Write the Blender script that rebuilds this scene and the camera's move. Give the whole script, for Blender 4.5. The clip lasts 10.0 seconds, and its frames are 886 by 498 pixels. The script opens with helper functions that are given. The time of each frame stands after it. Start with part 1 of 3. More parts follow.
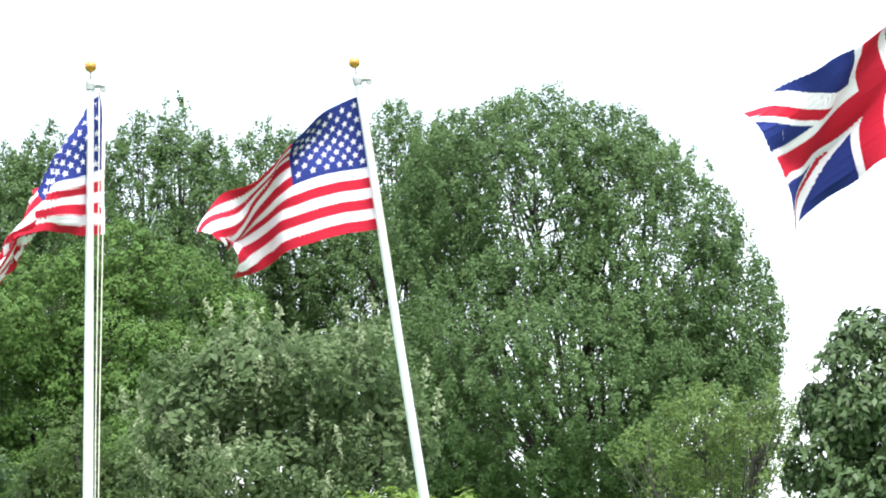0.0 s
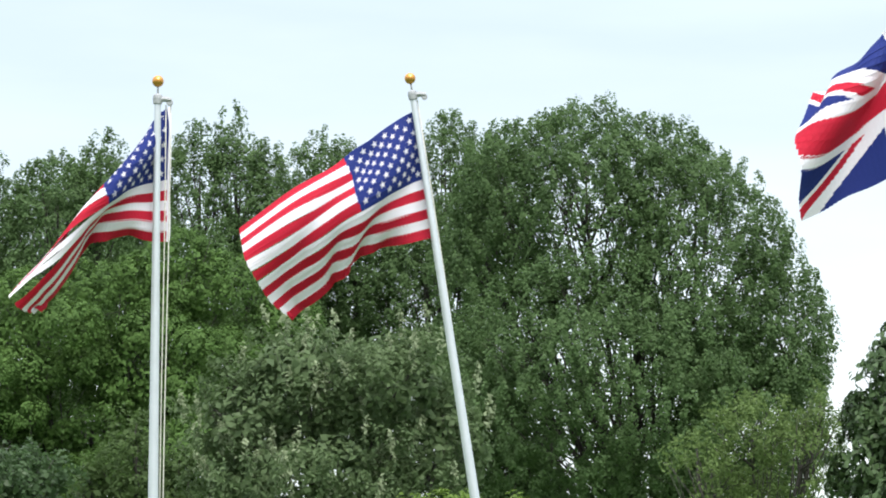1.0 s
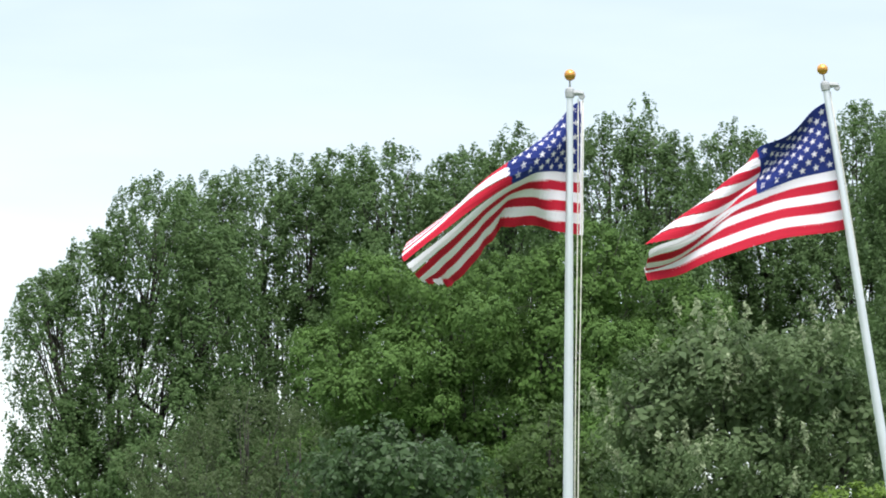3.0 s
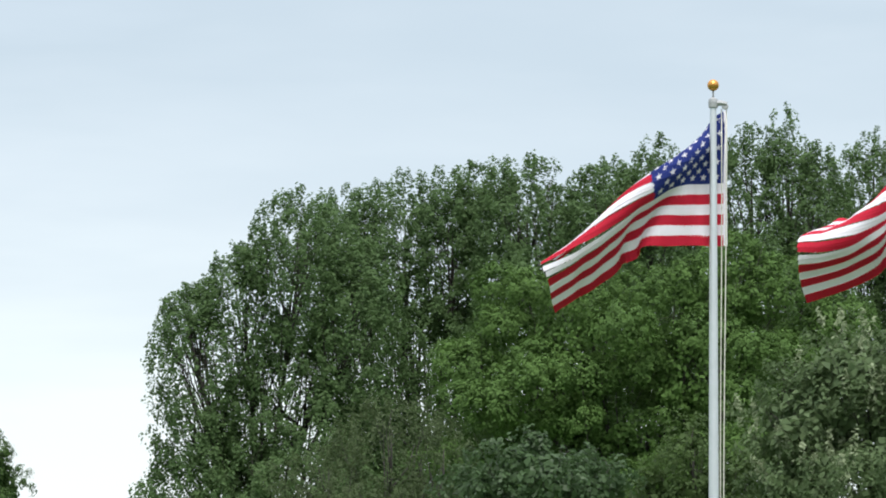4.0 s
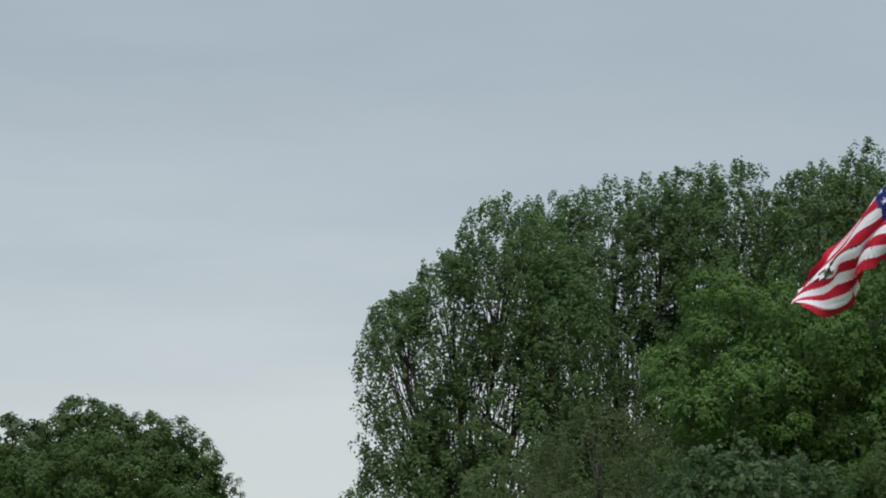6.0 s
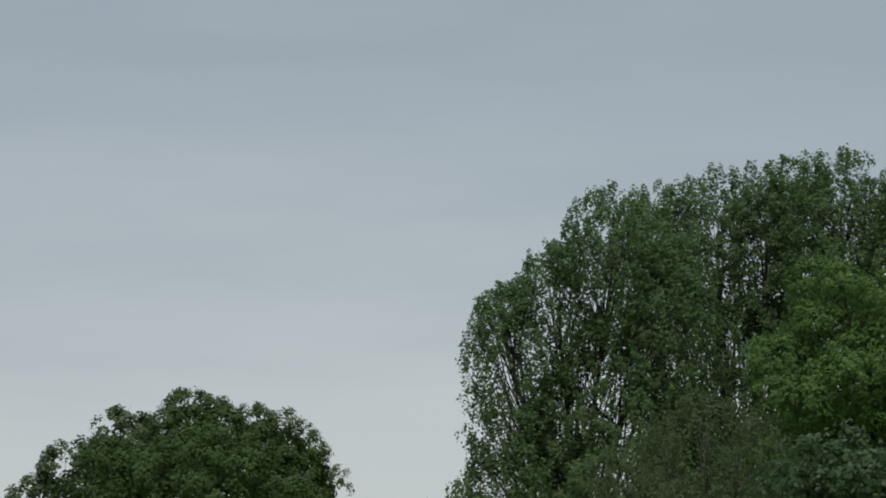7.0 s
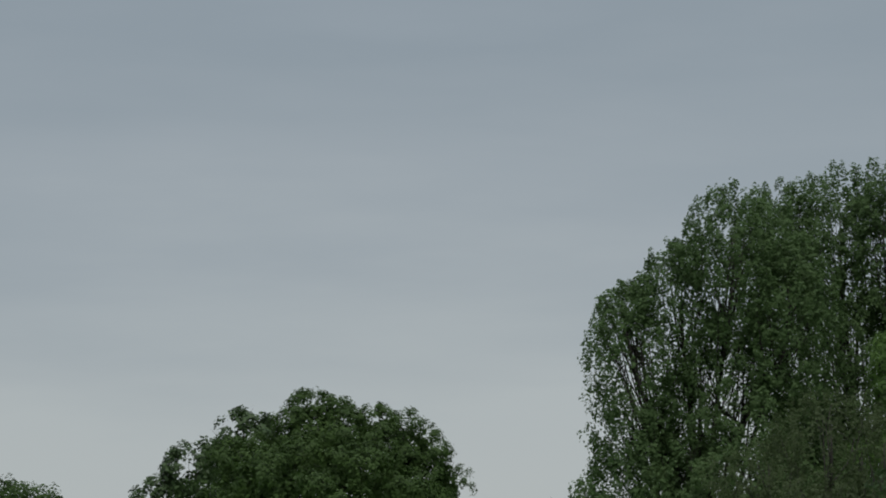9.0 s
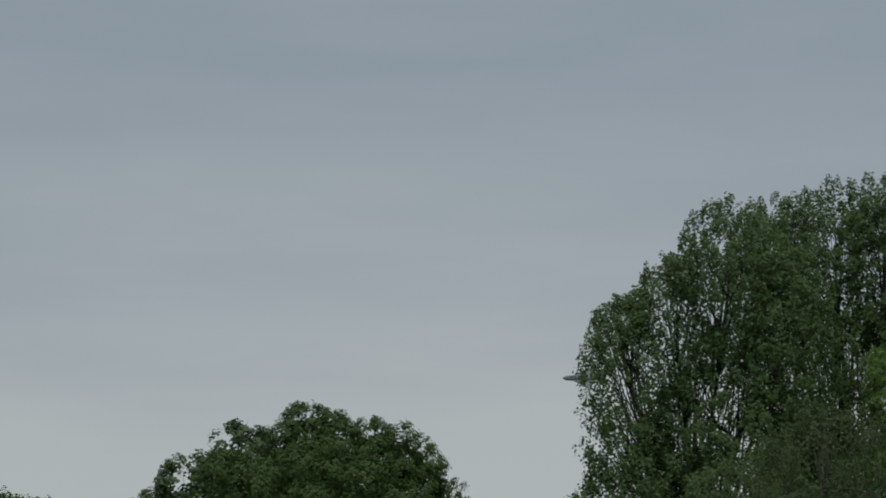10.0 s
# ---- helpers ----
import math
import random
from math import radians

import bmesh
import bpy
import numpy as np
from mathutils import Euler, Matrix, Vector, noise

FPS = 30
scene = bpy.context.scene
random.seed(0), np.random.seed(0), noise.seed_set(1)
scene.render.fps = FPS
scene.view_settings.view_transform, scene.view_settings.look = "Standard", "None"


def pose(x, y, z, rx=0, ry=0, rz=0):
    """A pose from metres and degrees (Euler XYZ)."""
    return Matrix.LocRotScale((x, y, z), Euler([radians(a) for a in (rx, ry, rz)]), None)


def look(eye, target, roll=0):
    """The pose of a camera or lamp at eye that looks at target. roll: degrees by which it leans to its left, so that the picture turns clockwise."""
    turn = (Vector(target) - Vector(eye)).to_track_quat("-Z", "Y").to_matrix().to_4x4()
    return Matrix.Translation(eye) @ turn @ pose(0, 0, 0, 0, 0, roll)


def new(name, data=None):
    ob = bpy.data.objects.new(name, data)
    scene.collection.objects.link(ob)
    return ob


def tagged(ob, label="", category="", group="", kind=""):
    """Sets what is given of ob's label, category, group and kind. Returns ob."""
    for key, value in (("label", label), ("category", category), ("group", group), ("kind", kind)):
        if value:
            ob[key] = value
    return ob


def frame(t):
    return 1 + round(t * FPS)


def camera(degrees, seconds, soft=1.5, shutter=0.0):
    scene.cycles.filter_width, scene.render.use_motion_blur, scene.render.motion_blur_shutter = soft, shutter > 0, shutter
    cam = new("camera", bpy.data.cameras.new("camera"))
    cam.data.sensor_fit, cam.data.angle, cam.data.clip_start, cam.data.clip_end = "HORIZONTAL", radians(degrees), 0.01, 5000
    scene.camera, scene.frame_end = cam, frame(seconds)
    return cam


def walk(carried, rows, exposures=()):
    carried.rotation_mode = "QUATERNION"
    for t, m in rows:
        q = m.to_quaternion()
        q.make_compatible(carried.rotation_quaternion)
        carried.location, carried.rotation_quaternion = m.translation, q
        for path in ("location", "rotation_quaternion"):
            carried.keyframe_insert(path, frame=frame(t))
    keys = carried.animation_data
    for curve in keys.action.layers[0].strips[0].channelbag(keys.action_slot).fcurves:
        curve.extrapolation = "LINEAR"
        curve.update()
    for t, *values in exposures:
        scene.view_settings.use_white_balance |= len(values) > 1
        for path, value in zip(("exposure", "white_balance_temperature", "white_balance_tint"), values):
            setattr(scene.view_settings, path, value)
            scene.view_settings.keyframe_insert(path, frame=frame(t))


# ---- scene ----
cam = camera(13.0, 10.0, soft=1.9)
# seconds, eye (x, y, z), heading to the left, tilt up and lean in degrees
PATH = [
    (0.0, -0.0, 1.09, 1.743, -0.79, 7.468, -0.441),
    (0.5, -0.0, 0, 1.6, -0.333, 7.564, -0.44),
    (1.0, -0.0, 0, 1.6, 0.001, 7.601, -0.0),
    (1.5, -0.0, 0, 1.6, 0.488, 7.544, -0.09),
    (2.0, -0.0, 0, 1.6, 2.003, 7.488, 0.034),
    (2.5, -0.011, 0, 1.6, 4.119, 7.444, 0.348),
    (3.0, -0.022, 0, 1.6, 6.086, 7.476, 0.385),
    (4.5, -0.05, 0, 1.6, 8.786, 7.719, 0.302),
    (5.0, -0.056, 0, 1.6, 9.488, 7.8, 0.263),
    (5.5, -0.062, 0, 1.6, 10.361, 7.798, 0.345),
    (7.0, -0.067, 0, 1.6, 12.815, 7.575, 0.194),
    (7.5, -0.068, 0, 1.6, 13.45, 7.516, -0.007),
    (8.0, -0.07, 0, 1.6, 14.065, 7.551, -0.167),
    (8.5, -0.07, 0, 1.6, 14.499, 7.596, -0.071),
    (9.0, -0.07, 0, 1.6, 14.617, 7.564, 0.084),
    (9.5, -0.07, 0, 1.6, 14.817, 7.474, 0.093),
    (10.0, -0.07, 0, 1.6, 14.55, 7.766, 0.212),
]


def aim(x, y, z, heading, tilt, lean):
    h, p = radians(heading), radians(tilt)
    ahead = Vector((-math.sin(h) * math.cos(p), math.cos(h) * math.cos(p), math.sin(p)))
    return look((x, y, z), Vector((x, y, z)) + 50 * ahead, lean)


EXPOSURES = [(0.0, 1.6), (0.3, 1.18), (0.6, 0.99), (1.0, 0.86), (2.0, 0.86), (2.5, 0.93), (3.0, 0.85), (4.5, 0.33), (5.0, 0.16), (5.5, -0.02),
             (7.0, -0.43), (8.0, -0.6), (9.0, -0.72), (10.0, -0.76)]
walk(cam, [(row[0], aim(*row[1:])) for row in PATH], EXPOSURES)

# ---- sky and sun ----
world = bpy.data.worlds.new("overcast_sky")
scene.world = world
world.use_nodes = True
wn, wl = world.node_tree.nodes, world.node_tree.links
wn.clear()
w_out = wn.new("ShaderNodeOutputWorld")
w_add = wn.new("ShaderNodeAddShader")
blue = wn.new("ShaderNodeTexSky")
blue.sky_type, blue.sun_disc = "NISHITA", False
blue.sun_elevation, blue.sun_rotation = radians(60), radians(168)
w_blue = wn.new("ShaderNodeBackground")
w_blue.inputs["Strength"].default_value = 0.02
wl.new(blue.outputs[0], w_blue.inputs["Color"])
w_cloud = wn.new("ShaderNodeBackground")
w_cloud.inputs["Strength"].default_value = 0.85
coords = wn.new("ShaderNodeTexCoord")
split = wn.new("ShaderNodeSeparateXYZ")
wl.new(coords.outputs["Generated"], split.inputs[0])
layer = wn.new("ShaderNodeMapping")
layer.inputs["Scale"].default_value = (3.0, 3.0, 16.0)
wl.new(coords.outputs["Generated"], layer.inputs["Vector"])
billow = wn.new("ShaderNodeTexNoise")
billow.inputs["Scale"].default_value, billow.inputs["Detail"].default_value = 2.2, 5.0
billow.inputs["Roughness"].default_value = 0.5
wl.new(layer.outputs[0], billow.inputs["Vector"])
wobble = wn.new("ShaderNodeMath")
wobble.operation = "MULTIPLY_ADD"
wobble.inputs[1].default_value, wobble.inputs[2].default_value = 0.10, -0.05
wl.new(billow.outputs["Fac"], wobble.inputs[0])
height = wn.new("ShaderNodeMath")
height.operation = "ADD"
wl.new(split.outputs["Z"], height.inputs[0])
wl.new(wobble.outputs[0], height.inputs[1])
grey = wn.new("ShaderNodeValToRGB")
stops = grey.color_ramp.elements
stops[0].position, stops[0].color = 0.0, (0.74, 0.78, 0.78, 1)
stops[1].position, stops[1].color = 1.0, (1.65, 1.72, 1.80, 1)
for at, tone in ((0.09, (0.70, 0.75, 0.76)), (0.14, (0.55, 0.61, 0.65)), (0.19, (0.45, 0.52, 0.57)), (0.35, (0.75, 0.81, 0.87))):
    stop = stops.new(at)
    stop.color = (*tone, 1)
wl.new(height.outputs[0], grey.inputs["Fac"])
wl.new(grey.outputs["Color"], w_cloud.inputs["Color"])
wl.new(w_blue.outputs[0], w_add.inputs[0])
wl.new(w_cloud.outputs[0], w_add.inputs[1])
wl.new(w_add.outputs[0], w_out.inputs["Surface"])

sun = new("sun", bpy.data.lights.new("sun", "SUN"))
sun.data.energy, sun.data.angle, sun.data.color = 2.7, radians(30), (1.0, 0.97, 0.93)
sun.matrix_world = look((6, -28.2, 50), (0, 0, 0))


# ---- materials ----
def material(name, colour, rough=0.6, metal=0.0, vary=0.15, scale=8.0, bump=0.0, sheer=0.0, island=0.0, second=None):
    """A surface with noise at two scales; sheer: share of light that passes; island: change from piece to piece."""
    m = bpy.data.materials.new(name)
    m.use_nodes = True
    n, l = m.node_tree.nodes, m.node_tree.links
    b = n["Principled BSDF"]
    b.inputs["Roughness"].default_value, b.inputs["Metallic"].default_value = rough, metal
    b.inputs["Specular IOR Level"].default_value = 0.2 if sheer else 0.5
    where = n.new("ShaderNodeTexCoord")
    coarse, fine = n.new("ShaderNodeTexNoise"), n.new("ShaderNodeTexNoise")
    coarse.inputs["Scale"].default_value, fine.inputs["Scale"].default_value = scale, scale * 7
    coarse.inputs["Detail"].default_value = 3.0
    for t in (coarse, fine):
        l.new(where.outputs["Object"], t.inputs["Vector"])
    total = n.new("ShaderNodeMath")
    total.operation = "MULTIPLY_ADD"
    total.inputs[1].default_value = 0.4
    l.new(fine.outputs["Fac"], total.inputs[0])
    l.new(coarse.outputs["Fac"], total.inputs[2])
    level = total.outputs[0]
    if island:
        geo = n.new("ShaderNodeNewGeometry")
        more = n.new("ShaderNodeMath")
        more.operation = "MULTIPLY_ADD"
        more.inputs[1].default_value = island
        l.new(geo.outputs["Random Per Island"], more.inputs[0])
        l.new(level, more.inputs[2])
        level = more.outputs[0]
    ramp = n.new("ShaderNodeValToRGB")
    lo = [c * (1 - vary) for c in colour]
    hi = second or [min(1.0, c * (1 + vary)) for c in colour]
    ramp.color_ramp.elements[0].position, ramp.color_ramp.elements[0].color = 0.4, (*lo, 1)
    ramp.color_ramp.elements[1].position, ramp.color_ramp.elements[1].color = 1.0 + island * 0.8, (*hi, 1)
    l.new(level, ramp.inputs["Fac"])
    l.new(ramp.outputs["Color"], b.inputs["Base Color"])
    if bump:
        relief = n.new("ShaderNodeBump")
        relief.inputs["Strength"].default_value, relief.inputs["Distance"].default_value = bump, 0.01
        l.new(fine.outputs["Fac"], relief.inputs["Height"])
        l.new(relief.outputs["Normal"], b.inputs["Normal"])
    if sheer:
        glow, mix = n.new("ShaderNodeBsdfTranslucent"), n.new("ShaderNodeMixShader")
        mix.inputs[0].default_value = sheer
        l.new(ramp.outputs["Color"], glow.inputs["Color"])
        l.new(b.outputs[0], mix.inputs[1])
        l.new(glow.outputs[0], mix.inputs[2])
        l.new(mix.outputs[0], n["Material Output"].inputs["Surface"])
    return m


def leaf(name, colour, pale, rough=0.6, sheer=0.45, island=0.5):
    return material(name, colour, rough, vary=0.2, scale=1.1, sheer=sheer, island=island, second=pale)


MAT = {
    "grass": material("grass", (0.06, 0.11, 0.03), 0.9, vary=0.4, scale=0.6, bump=0.6),
    "bark": material("bark", (0.04, 0.036, 0.031), 0.9, vary=0.4, scale=3.0, bump=0.7),
    "pole": material("pole_aluminium", (0.50, 0.53, 0.56), 0.45, 0.5, vary=0.08, scale=3.0, bump=0.05),
    "cap": material("cast_grey_metal", (0.30, 0.31, 0.32), 0.6, 0.3, vary=0.2, scale=20.0, bump=0.2),
    "gold": material("gilded_ball", (0.58, 0.28, 0.075), 0.32, 0.9, vary=0.1, scale=10.0),
    "rope": material("halyard_rope", (0.55, 0.54, 0.48), 0.9, vary=0.2, scale=60.0, bump=0.4),
    "red": material("flag_red", (0.60, 0.022, 0.055), 0.7, vary=0.06, scale=30.0, bump=0.12, sheer=0.45),
    "white": material("flag_white", (0.86, 0.84, 0.89), 0.7, vary=0.04, scale=30.0, bump=0.12, sheer=0.45),
    "blue": material("flag_blue", (0.026, 0.045, 0.24), 0.7, vary=0.08, scale=30.0, bump=0.12, sheer=0.45),
    "poplar": leaf("poplar_leaf", (0.060, 0.116, 0.039), (0.096, 0.160, 0.059), 0.6, 0.45, 0.4),
    "maple": leaf("maple_leaf", (0.058, 0.118, 0.026), (0.092, 0.168, 0.040), 0.7, 0.28, 0.12),
    "sycamore": leaf("sycamore_leaf", (0.032, 0.068, 0.016), (0.054, 0.100, 0.024), 0.6, 0.25, 0.3),
    "whitebeam": leaf("whitebeam_leaf", (0.046, 0.086, 0.033), (0.115, 0.168, 0.075)),
    "whitebeam_young": leaf("whitebeam_young_leaf", (0.14, 0.19, 0.10), (0.28, 0.33, 0.20)),
    "olive": leaf("olive_leaf", (0.044, 0.068, 0.026), (0.076, 0.108, 0.046)),
    "laurel": leaf("laurel_leaf", (0.032, 0.062, 0.025), (0.062, 0.108, 0.044), 0.4),
    "hazel": leaf("hazel_leaf", (0.038, 0.074, 0.021), (0.074, 0.12, 0.038)),
    "lime": leaf("lime_leaf", (0.07, 0.13, 0.02), (0.12, 0.19, 0.035)),
    "willow": leaf("willow_leaf", (0.06, 0.11, 0.026), (0.12, 0.18, 0.055)),
    "chestnut": leaf("chestnut_leaf", (0.026, 0.054, 0.02), (0.06, 0.10, 0.038), 0.4, 0.2),
    "jet": material("jet_grey", (0.085, 0.095, 0.105), 0.5, 0.1, vary=0.15, scale=0.8),
    "glass": material("jet_canopy", (0.03, 0.035, 0.04), 0.1, 0.2, vary=0.1, scale=2.0),
}


# ---- mesh helpers ----
def mesh_object(name, verts, faces, mats, parent=None, label="", index=None, smooth=False):
    me = bpy.data.meshes.new(name)
    me.from_pydata([tuple(v) for v in verts], [], faces)
    for m in mats:
        me.materials.append(MAT[m])
    if index is not None:
        me.polygons.foreach_set("material_index", index)
    if smooth:
        me.polygons.foreach_set("use_smooth", [True] * len(me.polygons))
    me.update()
    ob = new(name, me)
    ob.parent = parent
    if label:
        tagged(ob, label)
    return ob


def part(name, bm, mat, parent, label="", smooth=False):
    me = bpy.data.meshes.new(name)
    bm.to_mesh(me)
    bm.free()
    me.materials.append(MAT[mat])
    if smooth:
        me.polygons.foreach_set("use_smooth", [True] * len(me.polygons))
    ob = new(name, me)
    ob.parent = parent
    if label:
        tagged(ob, label)
    return ob


def tube(verts, faces, points, radii, sides=6):
    """Adds a tapered tube along points to the lists."""
    pts = [Vector(p) for p in points]
    start = len(verts)
    for i, p in enumerate(pts):
        d = (pts[min(i + 1, len(pts) - 1)] - pts[max(i - 1, 0)]).normalized()
        a = d.cross(Vector((0.31, 0.95, 0.05))).normalized()
        b = d.cross(a)
        for k in range(sides):
            w = 2 * math.pi * k / sides
            verts.append(p + radii[i] * (math.cos(w) * a + math.sin(w) * b))
    for i in range(len(pts) - 1):
        for k in range(sides):
            n = (k + 1) % sides
            faces.append((start + i * sides + k, start + i * sides + n, start + (i + 1) * sides + n, start + (i + 1) * sides + k))
    faces.append(tuple(start + k for k in range(sides))[::-1])
    faces.append(tuple(start + (len(pts) - 1) * sides + k for k in range(sides)))


def lathe(verts, faces, profile, centre=(0, 0, 0), sides=24):
    """Adds a turned body (radius, z) to the lists."""
    start = len(verts)
    for r, z in profile:
        for k in range(sides):
            w = 2 * math.pi * k / sides
            verts.append(Vector(centre) + Vector((r * math.cos(w), r * math.sin(w), z)))
    for i in range(len(profile) - 1):
        for k in range(sides):
            n = (k + 1) % sides
            faces.append((start + i * sides + k, start + i * sides + n, start + (i + 1) * sides + n, start + (i + 1) * sides + k))
    faces.append(tuple(start + k for k in range(sides))[::-1])
    faces.append(tuple(start + (len(profile) - 1) * sides + k for k in range(sides)))


# ---- ground ----
def ground():
    n, rng = 60, np.random.default_rng(5)
    r = np.concatenate([[0], np.geomspace(2, 2500, n)])
    a = np.linspace(0, 2 * np.pi, 73)[:-1]
    verts, faces = [(0, 0, 0)], []
    for k in range(1, n + 1):
        for w in a:
            x, y = r[k] * math.cos(w), r[k] * math.sin(w)
            verts.append((x, y, 0.05 * math.sin(x * 0.31 + 1) * math.sin(y * 0.27)))
    m = len(a)
    for j in range(m):
        faces.append((0, 1 + j, 1 + (j + 1) % m))
    for k in range(n - 1):
        for j in range(m):
            p, q = 1 + k * m, 1 + (k + 1) * m
            faces.append((p + j, q + j, q + (j + 1) % m, p + (j + 1) % m))
    tagged(mesh_object("ground", verts, faces, ["grass"]), "mown green grass reaching to the horizon", "ground", kind="structure")


ground()


# ---- trees ----
def leaves_mesh(name, at, out, size, slim, mat, parent, rng, droop=0.0, up=0.5, stray=0.75):
    """Leaf blades at the points at (n x 3), facing roughly along out, each a folded diamond of four corners."""
    n = len(at)
    normal = out + rng.normal(0, stray, (n, 3)) + (0, 0, up)
    normal /= np.linalg.norm(normal, axis=1, keepdims=True)
    along = rng.normal(0, 1, (n, 3)) + (0, 0, -droop)
    along -= (along * normal).sum(1, keepdims=True) * normal
    along /= np.linalg.norm(along, axis=1, keepdims=True)
    side = np.cross(normal, along)
    ln = (size * rng.uniform(0.65, 1.3, n))[:, None]
    wd = ln * slim
    v = np.empty((n, 4, 3))
    v[:, 0] = at - along * ln * 0.5
    v[:, 1] = at + side * wd * 0.5 + normal * ln * 0.10 - along * ln * 0.08
    v[:, 2] = at + along * ln * 0.5 - normal * ln * 0.08
    v[:, 3] = at - side * wd * 0.5 + normal * ln * 0.10 - along * ln * 0.08
    me = bpy.data.meshes.new(name)
    me.vertices.add(4 * n)
    me.vertices.foreach_set("co", v.ravel())
    me.loops.add(4 * n)
    me.loops.foreach_set("vertex_index", np.arange(4 * n, dtype=np.int32))
    me.polygons.add(n)
    me.polygons.foreach_set("loop_start", np.arange(0, 4 * n, 4, dtype=np.int32))
    me.materials.append(MAT[mat])
    me.update(calc_edges=True)
    ob = new(name, me)
    ob.parent = parent
    return tagged(ob, kind="stuff")


def patchy(p, scale, seed):
    """Smooth noise about -1 to 1 at the points p."""
    q = p * scale
    r = np.random.default_rng(seed)
    total = np.zeros(len(p))
    for k in range(9):
        w = r.normal(0, 1, 3) * (1 + 0.35 * k)
        total += np.sin(q @ w + r.uniform(0, 6.28)) / (1 + 0.25 * k)
    return total / 2.2


def tufts(lobes, per_area, seed, rng, inner=0.85, outer=1.02, back=0.4, upper=-1.0):
    """Middles and outward ways of the leafy tufts in the skin of a heap of lobes, per_area to a square metre; fewer at the back.
    inner, outer: the skin's bounds as shares of a lobe's radius; upper: none grow on faces that look further down than this."""
    spots, ways = [], []
    for cc, rr in lobes:
        area = 4 * math.pi * ((rr[0] * rr[1]) ** 1.6 + 2 * (rr[0] * rr[2]) ** 1.6) ** (1 / 1.6) / 3 ** (1 / 1.6)
        k = max(6, int(area * per_area))
        d = rng.normal(0, 1, (k, 3))
        d /= np.linalg.norm(d, axis=1, keepdims=True)
        swell = 1 + 0.07 * patchy(cc + d * rr, 1.3, seed + 3)
        spots.append(cc + d * rr * (swell * (inner + (outer - inner) * rng.random(k) ** 0.7))[:, None])
        ways.append(d)
    spots, ways = np.concatenate(spots), np.concatenate(ways)
    deep = np.full(len(spots), 9.0)
    for cc, rr in lobes:
        deep = np.minimum(deep, (((spots - cc) / rr) ** 2).sum(1))
    keep = (deep > (0.95 * inner) ** 2) & ((ways[:, 1] < 0.35) | (rng.random(len(ways)) < back)) & (ways[:, 2] > upper)
    return spots[keep], ways[keep]


def crown(name, spots, ways, share, tuft, per_tuft, rise, size, slim, mat, root, origin, rng, droop, up, stray):
    """Leaves on the domes of the tufts: tuft is (half width, half height), share thins the leaves of each one."""
    axis = ways * (1 - rise) + np.array([0, 0, rise]) + rng.normal(0, 0.15, ways.shape)
    axis /= np.linalg.norm(axis, axis=1, keepdims=True)
    count = np.maximum((per_tuft * share * rng.uniform(0.8, 1.2, len(spots))).astype(int), 0)
    which = np.repeat(np.arange(len(spots)), count)
    n = len(which)
    d = rng.normal(0, 1, (n, 3))
    d /= np.linalg.norm(d, axis=1, keepdims=True)
    d += 0.45 * axis[which]
    d /= np.linalg.norm(d, axis=1, keepdims=True)
    scale = rng.uniform(0.7, 1.3, len(spots))[which][:, None]
    along = (d * axis[which]).sum(1, keepdims=True) * axis[which]
    body = (d - along) * tuft[0] + along * tuft[1]
    at = spots[which] + body * scale * (1 - 0.6 * rng.random((n, 1)) ** 2.2)
    leaves_mesh(name, at - origin, 0.6 * d + 0.8 * ways[which], size, slim, mat, root, rng, droop, up, stray)


